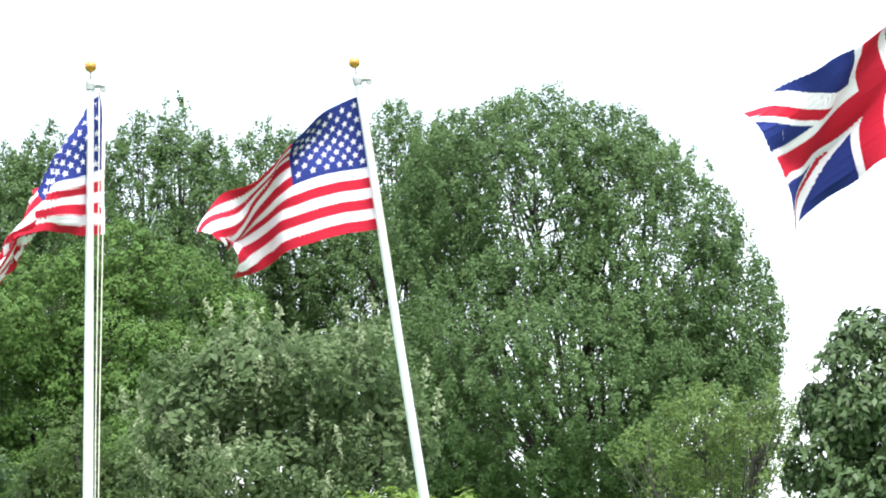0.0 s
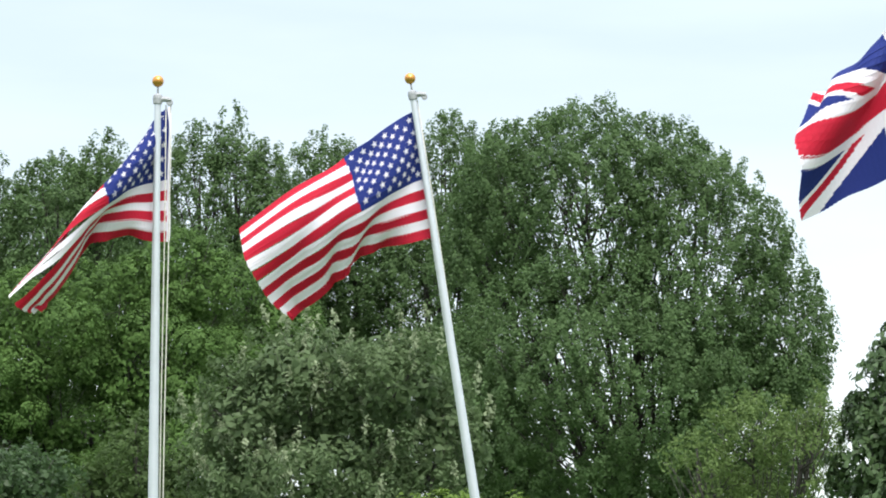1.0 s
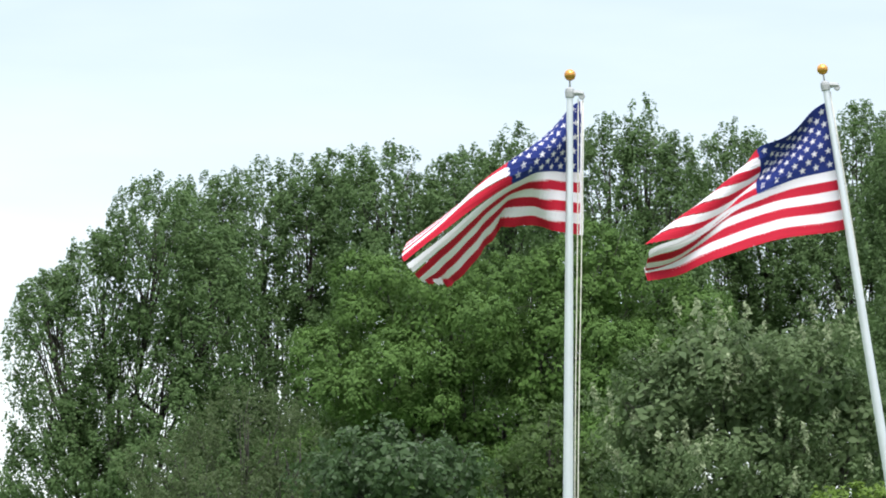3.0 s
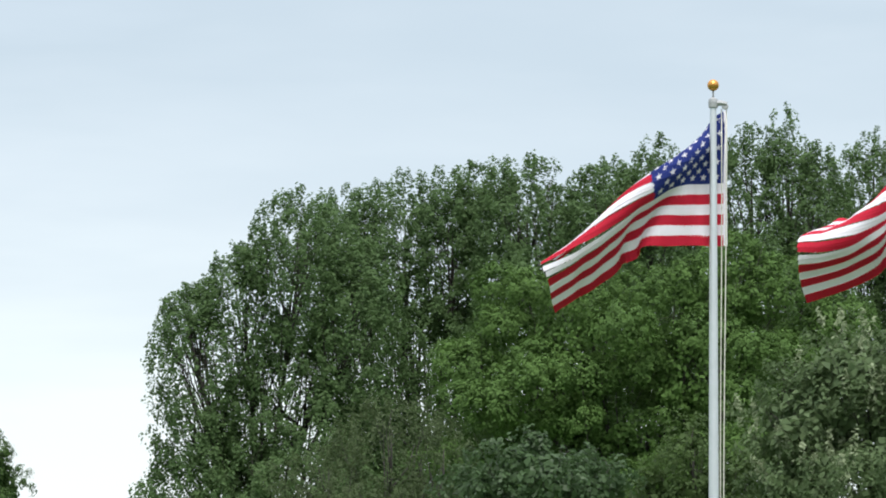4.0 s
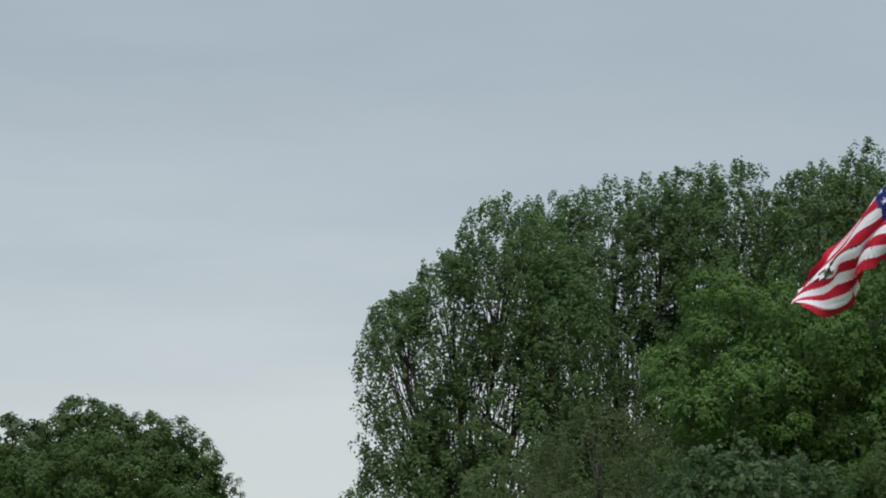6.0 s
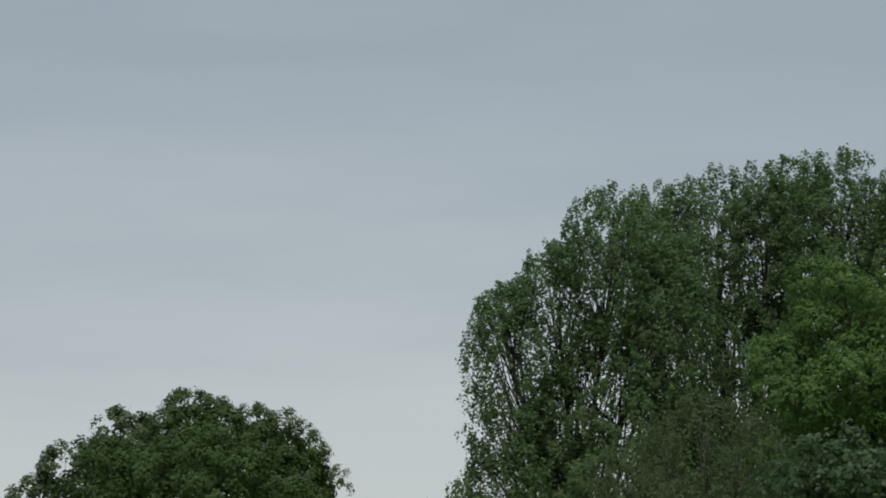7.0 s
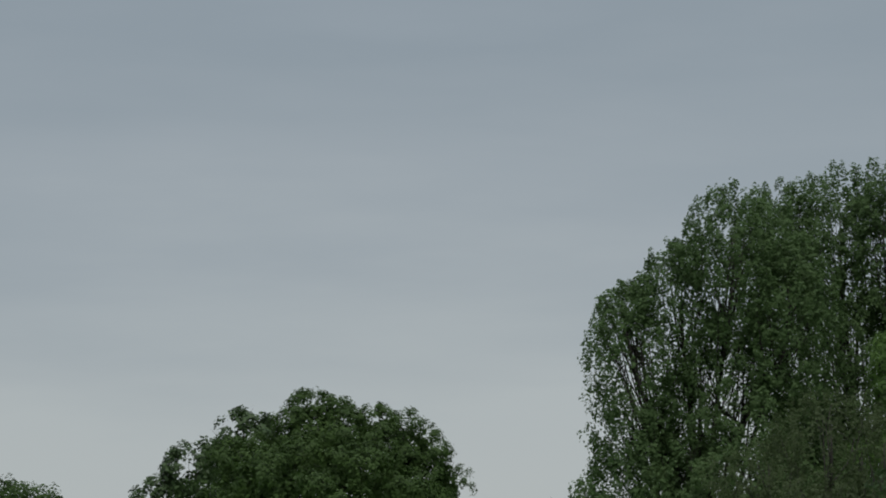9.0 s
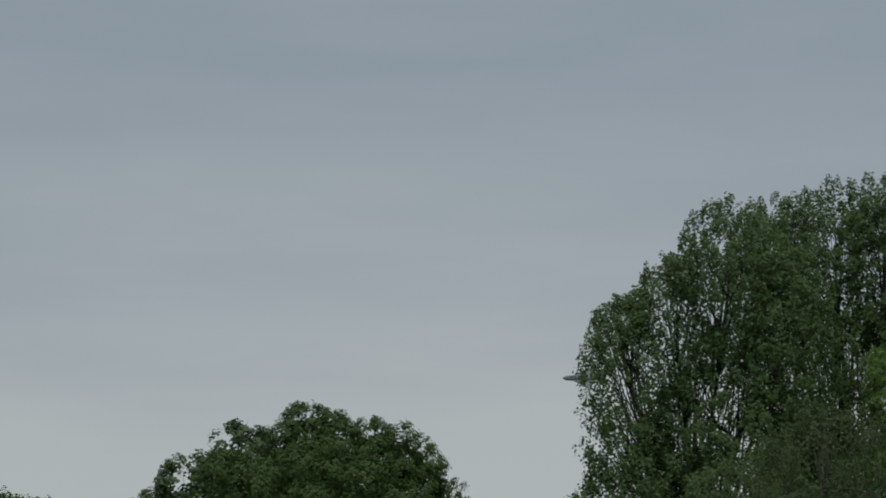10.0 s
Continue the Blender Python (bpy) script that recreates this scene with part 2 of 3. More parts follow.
def tree(name, label, category, lobes, depth, mat, seed, tuft, per_area, per_tuft, size, slim, rise=0.5, group="", limbs=1.0, droop=0.0,
         stems=1, stray=0.5, up=0.35, gaps=0.0, gap_band=(0.0, 1.0), sprays=None, back=0.4, heads=None, inner=0.8):
    """A tree whose crown is a heap of lobes (x, z, radius across, radius up) about the line y = depth, clad in leafy tufts.
    gaps: how far the foliage thins out in the middle of the crown, between the heights gap_band (shares of the crown);
    heads: (least, most) radius of the rounded heads into which the lobes swell; sprays: upright shoots that stand out of the skin."""
    rng = np.random.default_rng(seed)
    lob = np.array(lobes, float)
    c = np.column_stack([lob[:, 0], depth + rng.uniform(-0.35, 0.35, len(lob)) * lob[:, 2], lob[:, 1]])
    r = np.column_stack([lob[:, 2], np.maximum(lob[:, 2], 0.5 * lob[:, 3]), lob[:, 3]])
    base_x = float(np.average(c[:, 0], weights=r[:, 0]))
    root = tagged(new(name), label, category, group)
    root.location = (base_x, depth, 0)
    origin = np.array([base_x, depth, 0.0])
    low = float((c[:, 2] - r[:, 2]).min())
    crown_top = float((c[:, 2] + r[:, 2]).max())
    heaps = list(zip(c, r))
    if heads:
        # heads side by side on the lobes, dark hollows between them, and coarse shaded leaves within
        spots, ways = tufts([(cc, rr * 0.68) for cc, rr in heaps], 16.0, seed + 20, rng, 0.8, back=0.6)
        crown("inner_foliage", spots, ways, np.ones(len(spots)), (0.2, 0.2), 22, 0.3, size * 1.8, 0.65, mat, root, origin, rng, droop, up, 0.6)
        grown = []
        for cc, rr in heaps:
            for k in range(60):
                d = rng.normal(0, 1, 3)
                d[2] = d[2] * 0.85 + 0.2
                d[1] = d[1] if rng.random() < 0.3 else -abs(d[1])
                d /= np.linalg.norm(d)
                wide = rng.uniform(*heads)
                at = cc + d * np.maximum(rr - rng.uniform(0.5, 0.8) * wide, 0.3 * rr)
                buried = min((((at - c2) / r2) ** 2).sum() for c2, r2 in heaps) < 0.36
                if not buried and all(np.linalg.norm(at - a2) > 0.78 * (wide + w2) for a2, w2 in grown):
                    grown.append((at, wide))
        heaps = [(at, wide * np.array([1.1, 1.0, 0.85])) for at, wide in grown]
    spots, ways = tufts(heaps, per_area, seed, rng, inner, back=back)
    share = np.ones(len(spots))
    if heads:
        share = np.clip(0.75 + 1.0 * ways[:, 2], 0.1, 1.1)
    if gaps:
        level = (spots[:, 2] - low) / (crown_top - low)
        band = np.clip((level - gap_band[0]) / 0.12, 0, 1) * np.clip((gap_band[1] - level) / 0.25, 0, 1)
        patch = np.clip(0.6 + 0.5 * patchy(spots * (1.0, 0.1, 0.8), 1.1, seed + 7) + 0.5 * patchy(spots * (1.0, 0.3, 0.8), 6.0, seed + 9), 0, 1)
        share = np.clip(1 - gaps * band * patch * np.clip(1.25 - ways[:, 2], 0, 1), 0, 1)
        share[share < 0.25] = 0
    crown("crown", spots, ways, share, tuft, per_tuft, rise, size, slim, mat, root, origin, rng, droop, up, stray)
    if sprays:
        spots, ways = tufts(heaps, sprays["per_area"], seed + 50, rng, 0.95, sprays["outer"], back, -0.25)
        crown("young_growth", spots + (0, 0, 0.4 * sprays["tuft"][1]), ways, np.ones(len(spots)), sprays["tuft"], sprays["per_tuft"], 0.85,
              size, slim * 0.9, sprays["mat"], root, origin, rng, -1.0, 0.1, sprays["stray"])
    # trunk and limbs
    verts, faces = [], []
    fork = max(0.6, min(low, crown_top * 0.35))
    girth = 0.0065 * crown_top + 0.03
    foot = [Vector((rng.normal(0, 0.35 * (stems > 1)), rng.normal(0, 0.3 * (stems > 1)), 0)) for _ in range(stems)]
    for f in foot:
        tube(verts, faces, [f - Vector((0, 0, 0.15)), f + Vector((0.03, 0, fork * 0.5)), f * 0.6 + Vector((0, 0, fork))],
             [girth * 1.3, girth, girth * 0.8], 8)
    mesh_object("trunk", verts, faces, ["bark"], root, smooth=True)
    for i, (cc, rr) in enumerate(zip(c, r)):
        verts, faces = [], []
        hub = Vector(cc - origin)
        f = foot[i % stems] * 0.6 + Vector((0, 0, fork))
        mid = f.lerp(hub, 0.55) + Vector((0, 0, 0.05 * (hub - f).length))
        g = girth * 0.62
        tube(verts, faces, [f, mid, hub, hub + Vector((0, 0, rr[2] * 0.6))], [g, g * 0.75, g * 0.5, g * 0.15], 6)
        for k in range(int(limbs * (6 + 3 * rr[0]))):
            d = rng.normal(0, 1, 3)
            d[2] = abs(d[2]) * 0.9 + 0.35
            d /= np.linalg.norm(d)
            tip = Vector(cc - origin + d * rr * rng.uniform(0.65, 0.95))
            u = rng.uniform(0.1, 1.0)
            start = mid.lerp(hub, u) if rng.random() < 0.6 else f.lerp(mid, rng.uniform(0.2, 1))
            bend = start.lerp(tip, 0.5) + Vector((0, 0, -0.05 * (tip - start).length)) + Vector(rng.normal(0, 0.05, 3)) * rr[0]
            h = g * rng.uniform(0.26, 0.5)
            tube(verts, faces, [start, bend, tip], [h, h * 0.7, h * 0.15], 4)
            for _ in range(3):
                twig = bend.lerp(tip, rng.uniform(0.0, 0.8))
                end = twig + min((tip - bend).length, 1.1) * 0.5 * Vector(rng.normal(0, 0.45, 3) + (0, 0, 0.6))
                tube(verts, faces, [twig, end], [h * 0.45, h * 0.1], 3)
        mesh_object("limb", verts, faces, ["bark"], root, smooth=True)
    return root


POPLARS = "poplars of the windbreak"
POPLAR = dict(mat="poplar", tuft=(0.16, 0.27), per_area=12.5, per_tuft=40, size=0.083, slim=0.85, rise=0.7, group=POPLARS, limbs=2.0, stems=3,
              gaps=0.8, gap_band=(0.25, 0.88), stray=0.55, inner=0.55,
              sprays=dict(per_area=4.0, outer=1.02, tuft=(0.11, 0.27), per_tuft=40, mat="poplar", stray=0.6))


def poplar(label, lobes, depth, seed, **more):
    return tree("poplar_tree", label, "tree", lobes, depth, seed=seed, **{**POPLAR, **more})


def woods():
    poplar("broad domed poplar with sky showing between its dark limbs",
           [(3.7, 15.5, 2.5, 3.05), (5.4, 15.4, 2.3, 2.85), (2.1, 15.8, 1.89, 2.4), (6.5, 14.1, 2.4, 3.2), (8.0, 12.7, 1.89, 2.76), (1.4, 13.8, 1.74, 3.49), (3.9, 10.8, 4.36, 3.78), (7.4, 10.3, 2.47, 2.91), (9.15, 12.5, 1.1, 1.5), (8.8, 10.2, 1.2, 1.8), (1.7, 9.2, 2.03, 2.18), (4.3, 8.8, 3.49, 2.18)], 100, 11, gaps=0.8, gap_band=(0.42, 0.88))
    poplar("tall dense green poplar behind the domed one",
           [(0.2, 16.7, 1.16, 2.65), (1.3, 16.1, 1.08, 2.93), (-0.4, 13.3, 2.0, 3.85), (0.1, 10.2, 3.08, 3.54)], 106, 12, gaps=0.6)
    poplar("tall poplar with upright leafy shoots at its top",
           [(-5.6, 16.75, 0.98, 2.25), (-6.6, 16.5, 1.21, 2.25), (-4.8, 15.6, 0.91, 2.72), (-6.1, 12.7, 2.72, 3.33)], 104, 13, gaps=0.85)
    poplar("dark green poplar standing between taller neighbours",
           [(-3.4, 16.95, 1.21, 2.15), (-2.3, 15.3, 1.24, 3.11), (-4.4, 14.0, 2.33, 3.42), (-1.5, 13.4, 1.71, 3.11)], 107, 14, gaps=0.5)
    poplar("thin topped poplar at the back of the row",
           [(-10.6, 16.35, 1.12, 2.24), (-9.3, 16.3, 0.96, 2.5), (-11.7, 15.9, 1.28, 2.35), (-8.3, 16.3, 0.8, 2.24), (-10.2, 13.1, 3.2, 3.52)], 110, 15, gaps=0.8)
    poplar("wide poplar with bare dark limbs low in its crown",
           [(-12.2, 15.0, 1.45, 2.33), (-10.0, 14.8, 1.45, 2.47), (-11.5, 11.4, 2.33, 3.63), (-8.8, 15.5, 0.87, 2.18)], 100, 16, gaps=0.8)
    poplar("round topped poplar with thin foliage and visible limbs",
           [(-15.8, 14.85, 1.85, 2.35), (-14.4, 14.8, 1.33, 2.52), (-15.5, 11.3, 2.67, 3.26), (-17.2, 14.7, 1.48, 2.22), (-13.5, 15.0, 1.19, 2.45), (-15.2, 8.6, 2.96, 2.37)], 102, 17, gaps=0.68)
    poplar("poplar at the end of the row with ragged thin edge",
           [(-17.9, 14.0, 1.57, 2.21), (-19.3, 12.9, 1.42, 1.99), (-20.4, 11.5, 1.35, 2.28), (-20.5, 9.8, 1.14, 1.57), (-17.8, 10.4, 2.28, 2.99), (-16.5, 12.4, 1.42, 2.71), (-20.8, 12.8, 0.78, 1.0), (-20.2, 8.5, 1.57, 1.71), (-17.5, 8.1, 2.85, 2.14)], 98, 18, gaps=0.62, gap_band=(0.15, 0.9))
    tree("maple_tree", "bright green bushy maple with rounded leafy tufts", "tree",
         [(-4.5, 10.3, 1.02, 0.97), (-5.7, 9.8, 1.12, 1.12), (-8.7, 9.9, 0.92, 0.79), (-7.3, 9.2, 1.53, 1.27), (-9.4, 8.9, 0.9, 0.71), (-3.3, 9.3, 0.92, 0.86), (-5.1, 8.6, 1.73, 1.22), (-8.3, 8.2, 1.73, 0.92), (-6.4, 7.7, 2.03, 0.92), (-8.8, 6.8, 1.83, 1.12), (-4.9, 6.8, 2.03, 1.22), (-6.7, 6.1, 2.14, 1.32), (-2.8, 9.1, 0.61, 0.81)], 70, "maple", 21, (0.10, 0.15), 34.0, 44, 0.056, 0.65, rise=0.6, heads=(0.42, 0.72), stray=0.22, up=0.3, back=0.2, inner=0.86)
    tree("whitebeam_tree", "grey-green whitebeam with pale upright leaf sprays", "tree",
         [(-1.8, 6.4, 1.09, 0.8), (-0.8, 6.4, 1.02, 0.8), (-2.5, 5.9, 0.8, 0.76), (0.0, 5.7, 0.73, 0.8), (-1.6, 5.2, 1.74, 0.8), (-1.9, 4.1, 1.67, 0.94), (-0.5, 4.2, 1.09, 1.02)], 50, "whitebeam", 22, (0.13, 0.22), 13.0, 40, 0.075, 0.5, rise=0.65, stray=0.8, heads=(0.3, 0.5), inner=0.6, sprays=dict(per_area=3.0, outer=1.25, tuft=(0.05, 0.25), per_tuft=36, mat="whitebeam_young", stray=0.8))
    tree("sallow_bush", "olive green sallow bush with fine leaves", "bush",
         [(-8.7, 6.0, 1.0, 0.84), (-9.6, 5.5, 0.88, 0.64), (-7.9, 5.7, 0.56, 0.72), (-8.8, 4.6, 1.6, 1.12)], 55, "olive", 23, (0.08, 0.22), 22.0, 28, 0.062, 0.4, rise=0.7, stems=4, stray=0.7, inner=0.7)
    tree("laurel_bush", "dark green laurel bush with broad glossy leaves", "bush",
         [(-5.5, 4.9, 0.94, 0.6), (-4.9, 4.8, 0.6, 0.57), (-6.2, 4.7, 0.53, 0.53), (-5.5, 3.8, 1.14, 0.8)], 46, "laurel", 24, (0.12, 0.15), 20.0, 34, 0.07, 0.6, rise=0.5, stems=4, heads=(0.2, 0.36))
    tree("hazel_bush", "mid green hazel bush below the maple", "bush",
         [(-4.1, 5.4, 0.57, 0.87), (-3.4, 5.2, 0.6, 0.68), (-4.7, 5.1, 0.38, 0.64), (-4.0, 4.2, 1.13, 0.98)], 52, "hazel", 25, (0.11, 0.17), 20.0, 32, 0.065, 0.5, rise=0.55, stems=4, heads=(0.2, 0.36))
    tree("lime_bush", "low yellow-green bush with fresh leaves", "bush",
         [(0.0, 4.02, 0.52, 0.34), (0.7, 4.0, 0.41, 0.3), (0.3, 3.55, 0.7, 0.5)], 40, "lime", 26, (0.12, 0.14), 22.0, 36, 0.07, 0.6, stems=3)
    tree("willow_tree", "light green young willow with loose open foliage", "tree",
         [(6.0, 7.7, 1.09, 1.04), (4.9, 7.1, 1.04, 0.87), (6.9, 7.4, 0.98, 1.09), (7.3, 8.2, 0.54, 0.65), (5.9, 6.0, 1.74, 1.31)], 75, "willow", 27, (0.15, 0.3), 8.0, 40, 0.09, 0.45, rise=0.6, limbs=1.5, stray=0.8, gaps=0.9, inner=0.5)
    tree("chestnut_tree", "dark green horse chestnut with large drooping leaves", "tree",
         [(5.42, 5.8, 0.66, 0.93), (5.9, 5.38, 0.98, 1.13), (4.98, 5.25, 0.43, 0.65), (5.6, 4.1, 1.05, 0.92)], 45, "chestnut", 28, (0.18, 0.18), 20.0, 50, 0.11, 0.5, rise=0.35, droop=1.2, stray=0.6, inner=0.6)
    tree("sycamore_tree", "rounded green sycamore standing apart beyond the row", "tree",
         [(-26.6, 9.3, 1.05, 1.2), (-24.9, 9.1, 1.24, 0.98), (-28.2, 8.5, 1.44, 1.05), (-23.9, 8.3, 0.92, 1.18), (-26.3, 7.9, 3.01, 1.44), (-25.8, 8.5, 1.96, 1.11), (-27.3, 8.6, 1.44, 0.98)], 90, "sycamore", 29, (0.13, 0.18), 20.0, 44, 0.076, 0.65, rise=0.6, heads=(0.34, 0.56), stray=0.25, up=0.3, back=0.2, inner=0.86)
    tree("lime_tree", "dark leaved tree partly behind the sycamore", "tree",
         [(-30.4, 9.9, 0.84, 0.7), (-31.7, 9.1, 0.84, 0.77), (-32.7, 8.3, 0.63, 0.63)], 96, "chestnut", 30, (0.2, 0.22), 9.0, 50, 0.12, 0.7)
    tree("sycamore_tree", "low distant sycamore with a rounded top", "tree",
         [(-34.5, 8.0, 0.65, 0.5), (-33.6, 7.8, 0.52, 0.46)], 90, "sycamore", 31, (0.2, 0.25), 11.0, 60, 0.085, 0.65)
    tree("poplar_sapling", "small poplar sapling beside the row", "tree",
         [(-17.8, 7.1, 0.33, 0.37)], 80, "poplar", 32, (0.1, 0.25), 20.0, 30, 0.085, 0.7, rise=0.8)


woods()


# ---- flagpoles ----
def flagpole(label, foot, top, with_rope):
    """A tapered pole from foot to top, with truck, stem and ball; the thing's own z runs up the pole."""
    foot, top = Vector(foot), Vector(top)
    root = tagged(new("flagpole"), label, "flagpole", "flagpoles in a row")
    up = (top - foot).normalized()
    root.matrix_world = Matrix.Translation(foot) @ Vector((0, 0, 1)).rotation_difference(up).to_matrix().to_4x4()
    h = (top - foot).length
    v, f = [], []
    lathe(v, f, [(0.085, -0.1), (0.085, 0.02), (0.05, 0.03), (0.0425, h * 0.3), (0.0335, h * 0.56), (0.0285, h * 0.75), (0.0215, h - 0.02), (0.021, h)])
    mesh_object("pole", v, f, ["pole"], root, smooth=True)
    v, f = [], []
    lathe(v, f, [(0.023, h - 0.04), (0.030, h - 0.035), (0.033, h), (0.030, h + 0.02), (0.018, h + 0.03), (0.008, h + 0.034)])
    tube(v, f, [(0.0, 0, h - 0.008), (0.05, 0, h - 0.004), (0.092, 0, h - 0.012)], [0.02, 0.019, 0.014], 8)
    truck = mesh_object("truck", v, f, ["cap"], root, "grey cast pulley cap", smooth=False)
    v, f = [], []
    lathe(v, f, [(0.014, -0.008), (0.022, -0.006), (0.016, 0), (0.022, 0.006), (0.014, 0.008)], sides=16)
    wheel = mesh_object("pulley", v, f, ["cap"], truck)
    wheel.matrix_local = pose(0.08, 0, h - 0.028, 90, 0, 0)
    v, f = [], []
    lathe(v, f, [(0.006, h + 0.03), (0.006, h + 0.085)], sides=10)
    mesh_object("stem", v, f, ["cap"], root, smooth=True)
    v, f = [], []
    ball = [(0.039 * math.sin(a), h + 0.117 - 0.039 * math.cos(a)) for a in np.linspace(0.08, math.pi - 0.08, 16)]
    lathe(v, f, ball)
    mesh_object("ball", v, f, ["gold"], root, "gilded ball finial", smooth=True)
    for dx, dy in with_rope:
        v, f = [], []
        pts = [(0.03 + dx * (0.4 + 0.6 * s) + 0.004 * math.sin(9 * s), dy, 1.1 + (h - 1.14) * s) for s in np.linspace(0, 1, 14)]
        tube(v, f, pts, [0.0042] * 14, 6)
        mesh_object("halyard", v, f, ["rope"], root, "thin pale rope", smooth=True)
    v, f = [], []
    tube(v, f, [(0.05, 0, 1.0), (0.06, 0, 1.1), (0.05, 0, 1.2)], [0.012, 0.016, 0.012], 8)
    mesh_object("cleat", v, f, ["cap"], root)
    return root


flagpole("upright white metal flagpole with gold ball and halyard", (-1.915, 25.6, 0), (-1.905, 25.6, 6.03), [(0.022, 0.03), (0.055, 0.02)])
flagpole("leaning white metal flagpole with gold ball", (0.752, 27.0, 0), (-0.215, 27.0, 6.30), [(-0.004, 0.03)])
flagpole("white metal flagpole bearing the crossed flag", (3.48, 22.0, 0), (3.35, 22.0, 6.37), [(0.02, 0.03), (0.05, 0.03)])


# ---- flags ----
class Cloth:
    """A flag in rigid patches. Every thread runs from the hoist to the fly; a gust gives, for the top, middle and bottom
    thread, three pairs of degrees along it: how far it droops and how far it swings towards the viewer."""

    KNOTS = (0.2, 0.55, 0.85)

    def __init__(self, hoist_top, hoist_low, ripple, cols, rows, length=1.524):
        self.top, self.low, self.ripple = np.array(hoist_top), np.array(hoist_low), ripple
        self.COLS, self.ROWS, self.LENGTH = cols, rows, length
        self.times, self.states = [], []

    def gust(self, t, *threads):
        self.times.append(t)
        self.states.append(np.array(threads, float).reshape(3, 3, 2))

    def state(self, t):
        times = np.array(self.times)
        s = np.stack(self.states)
        i = int(np.clip(np.searchsorted(times, t) - 1, 0, len(times) - 2))
        a, b = s[i], s[i + 1]
        p, q = s[max(i - 1, 0)], s[min(i + 2, len(s) - 1)]
        u = float(np.clip((t - times[i]) / (times[i + 1] - times[i]), 0, 1))
        return a + 0.5 * u * (b - p + u * (2 * p - 5 * a + 4 * b - q + u * (3 * (a - b) + q - p)))

    def sheet(self, t):
        """Corner points (COLS + 1, ROWS + 1, 3) of the patches at t."""
        s = np.linspace(0, 1, 4 * self.COLS + 1)
        mid = 0.5 * (s[1:] + s[:-1])
        lines = []
        for k, thread in enumerate(self.state(t)):
            drop = np.radians(np.interp(mid, self.KNOTS, thread[:, 0]))
            swing = np.radians(np.interp(mid, self.KNOTS, thread[:, 1]))
            a, b, c, d = self.ripple
            swing += mid * (a * np.sin(2 * math.pi * (2.1 * mid - b * t) + c + 0.6 * k))
            drop += mid * (d * np.sin(2 * math.pi * (1.6 * mid - 0.9 * b * t) + 1.7 * c + 0.8 * k))
            swing *= np.clip(mid / 0.16, 0, 1) ** 2
            step = np.column_stack([-np.cos(drop) * np.cos(swing), -np.sin(swing), -np.sin(drop) * np.cos(swing)])
            line = np.vstack([[0, 0, 0], np.cumsum(step * self.LENGTH / len(mid), 0)])[::4]
            lines.append(line)
        v = np.linspace(0, 1, self.ROWS + 1)
        m = 7 / 13
        w = (v - m) * (v - 1) / m, v * (v - 1) / (m * (m - 1)), v * (v - m) / (1 - m)
        hoist = self.top + v[:, None] * (self.low - self.top)
        return hoist[None] + sum(w[k][None, :, None] * lines[k][:, None] for k in range(3))

    def settle(self, aim_at, slack):
        """Lets the sheet take its true lengths both ways, so that spare cloth buckles into folds."""
        ru, rv = self.LENGTH / self.COLS, float(np.linalg.norm(self.low - self.top)) / self.ROWS
        rd = math.hypot(ru, rv)
        p = aim_at.copy()
        if slack is None:
            s = np.linspace(0, 1, self.COLS + 1)[:, None]
            v = np.linspace(0, 1, self.ROWS + 1)[None]
            p[:, :, 1] += 0.035 * np.sqrt(s) * np.sin(2 * math.pi * (1.6 * v + 0.8 * s) + 5 * self.ripple[2])
        else:
            p += slack

        def pull(a, b, low, high, k):
            d = b - a
            size = np.linalg.norm(d, axis=-1, keepdims=True) + 1e-9
            d *= k * 0.5 * (1 - np.clip(size, low, high) / size)
            a += d
            b -= d

        for turn in range(150):
            calm = 0.07 * max(0.0, 1 - turn / 90)
            p[:, :, 0] += calm * (aim_at - p)[:, :, 0]
            p[:, :, 2] += calm * (aim_at - p)[:, :, 2]
            for o in (0, 1):
                n = (p.shape[0] - o) // 2
                pull(p[o:o + 2 * n:2], p[o + 1:o + 2 * n:2], ru, ru, 1.0)
                m = (p.shape[1] - o) // 2
                pull(p[:, o:o + 2 * m:2], p[:, o + 1:o + 2 * m:2], rv, rv, 1.0)
                pull(p[o:o + 2 * n:2, :-1], p[o + 1:o + 2 * n:2, 1:], 0.93 * rd, 1.065 * rd, 0.9)
                pull(p[o:o + 2 * n:2, 1:], p[o + 1:o + 2 * n:2, :-1], 0.93 * rd, 1.065 * rd, 0.9)
            for gap in (2, 4) if turn % 2 else ():
                for o in range(gap):
                    a, b = p[o:-gap:2 * gap], p[o + gap::2 * gap]
                    n = min(len(a), len(b))
                    pull(a[:n], b[:n], (0.93 if gap == 2 else 0.72) * gap * ru, 9.0, 0.5)
                    a, b = p[:, o:-gap:2 * gap], p[:, o + gap::2 * gap]
                    n = min(a.shape[1], b.shape[1])
                    pull(a[:, :n], b[:, :n], (0.90 if gap == 2 else 0.6) * gap * rv, 9.0, 0.5)
            p[0] = aim_at[0]
        for _ in range(2):
            p[1:-1] = 0.25 * p[:-2] + 0.5 * p[1:-1] + 0.25 * p[2:]
            p[1:, 1:-1] = 0.25 * p[1:, :-2] + 0.5 * p[1:, 1:-1] + 0.25 * p[1:, 2:]
        return p

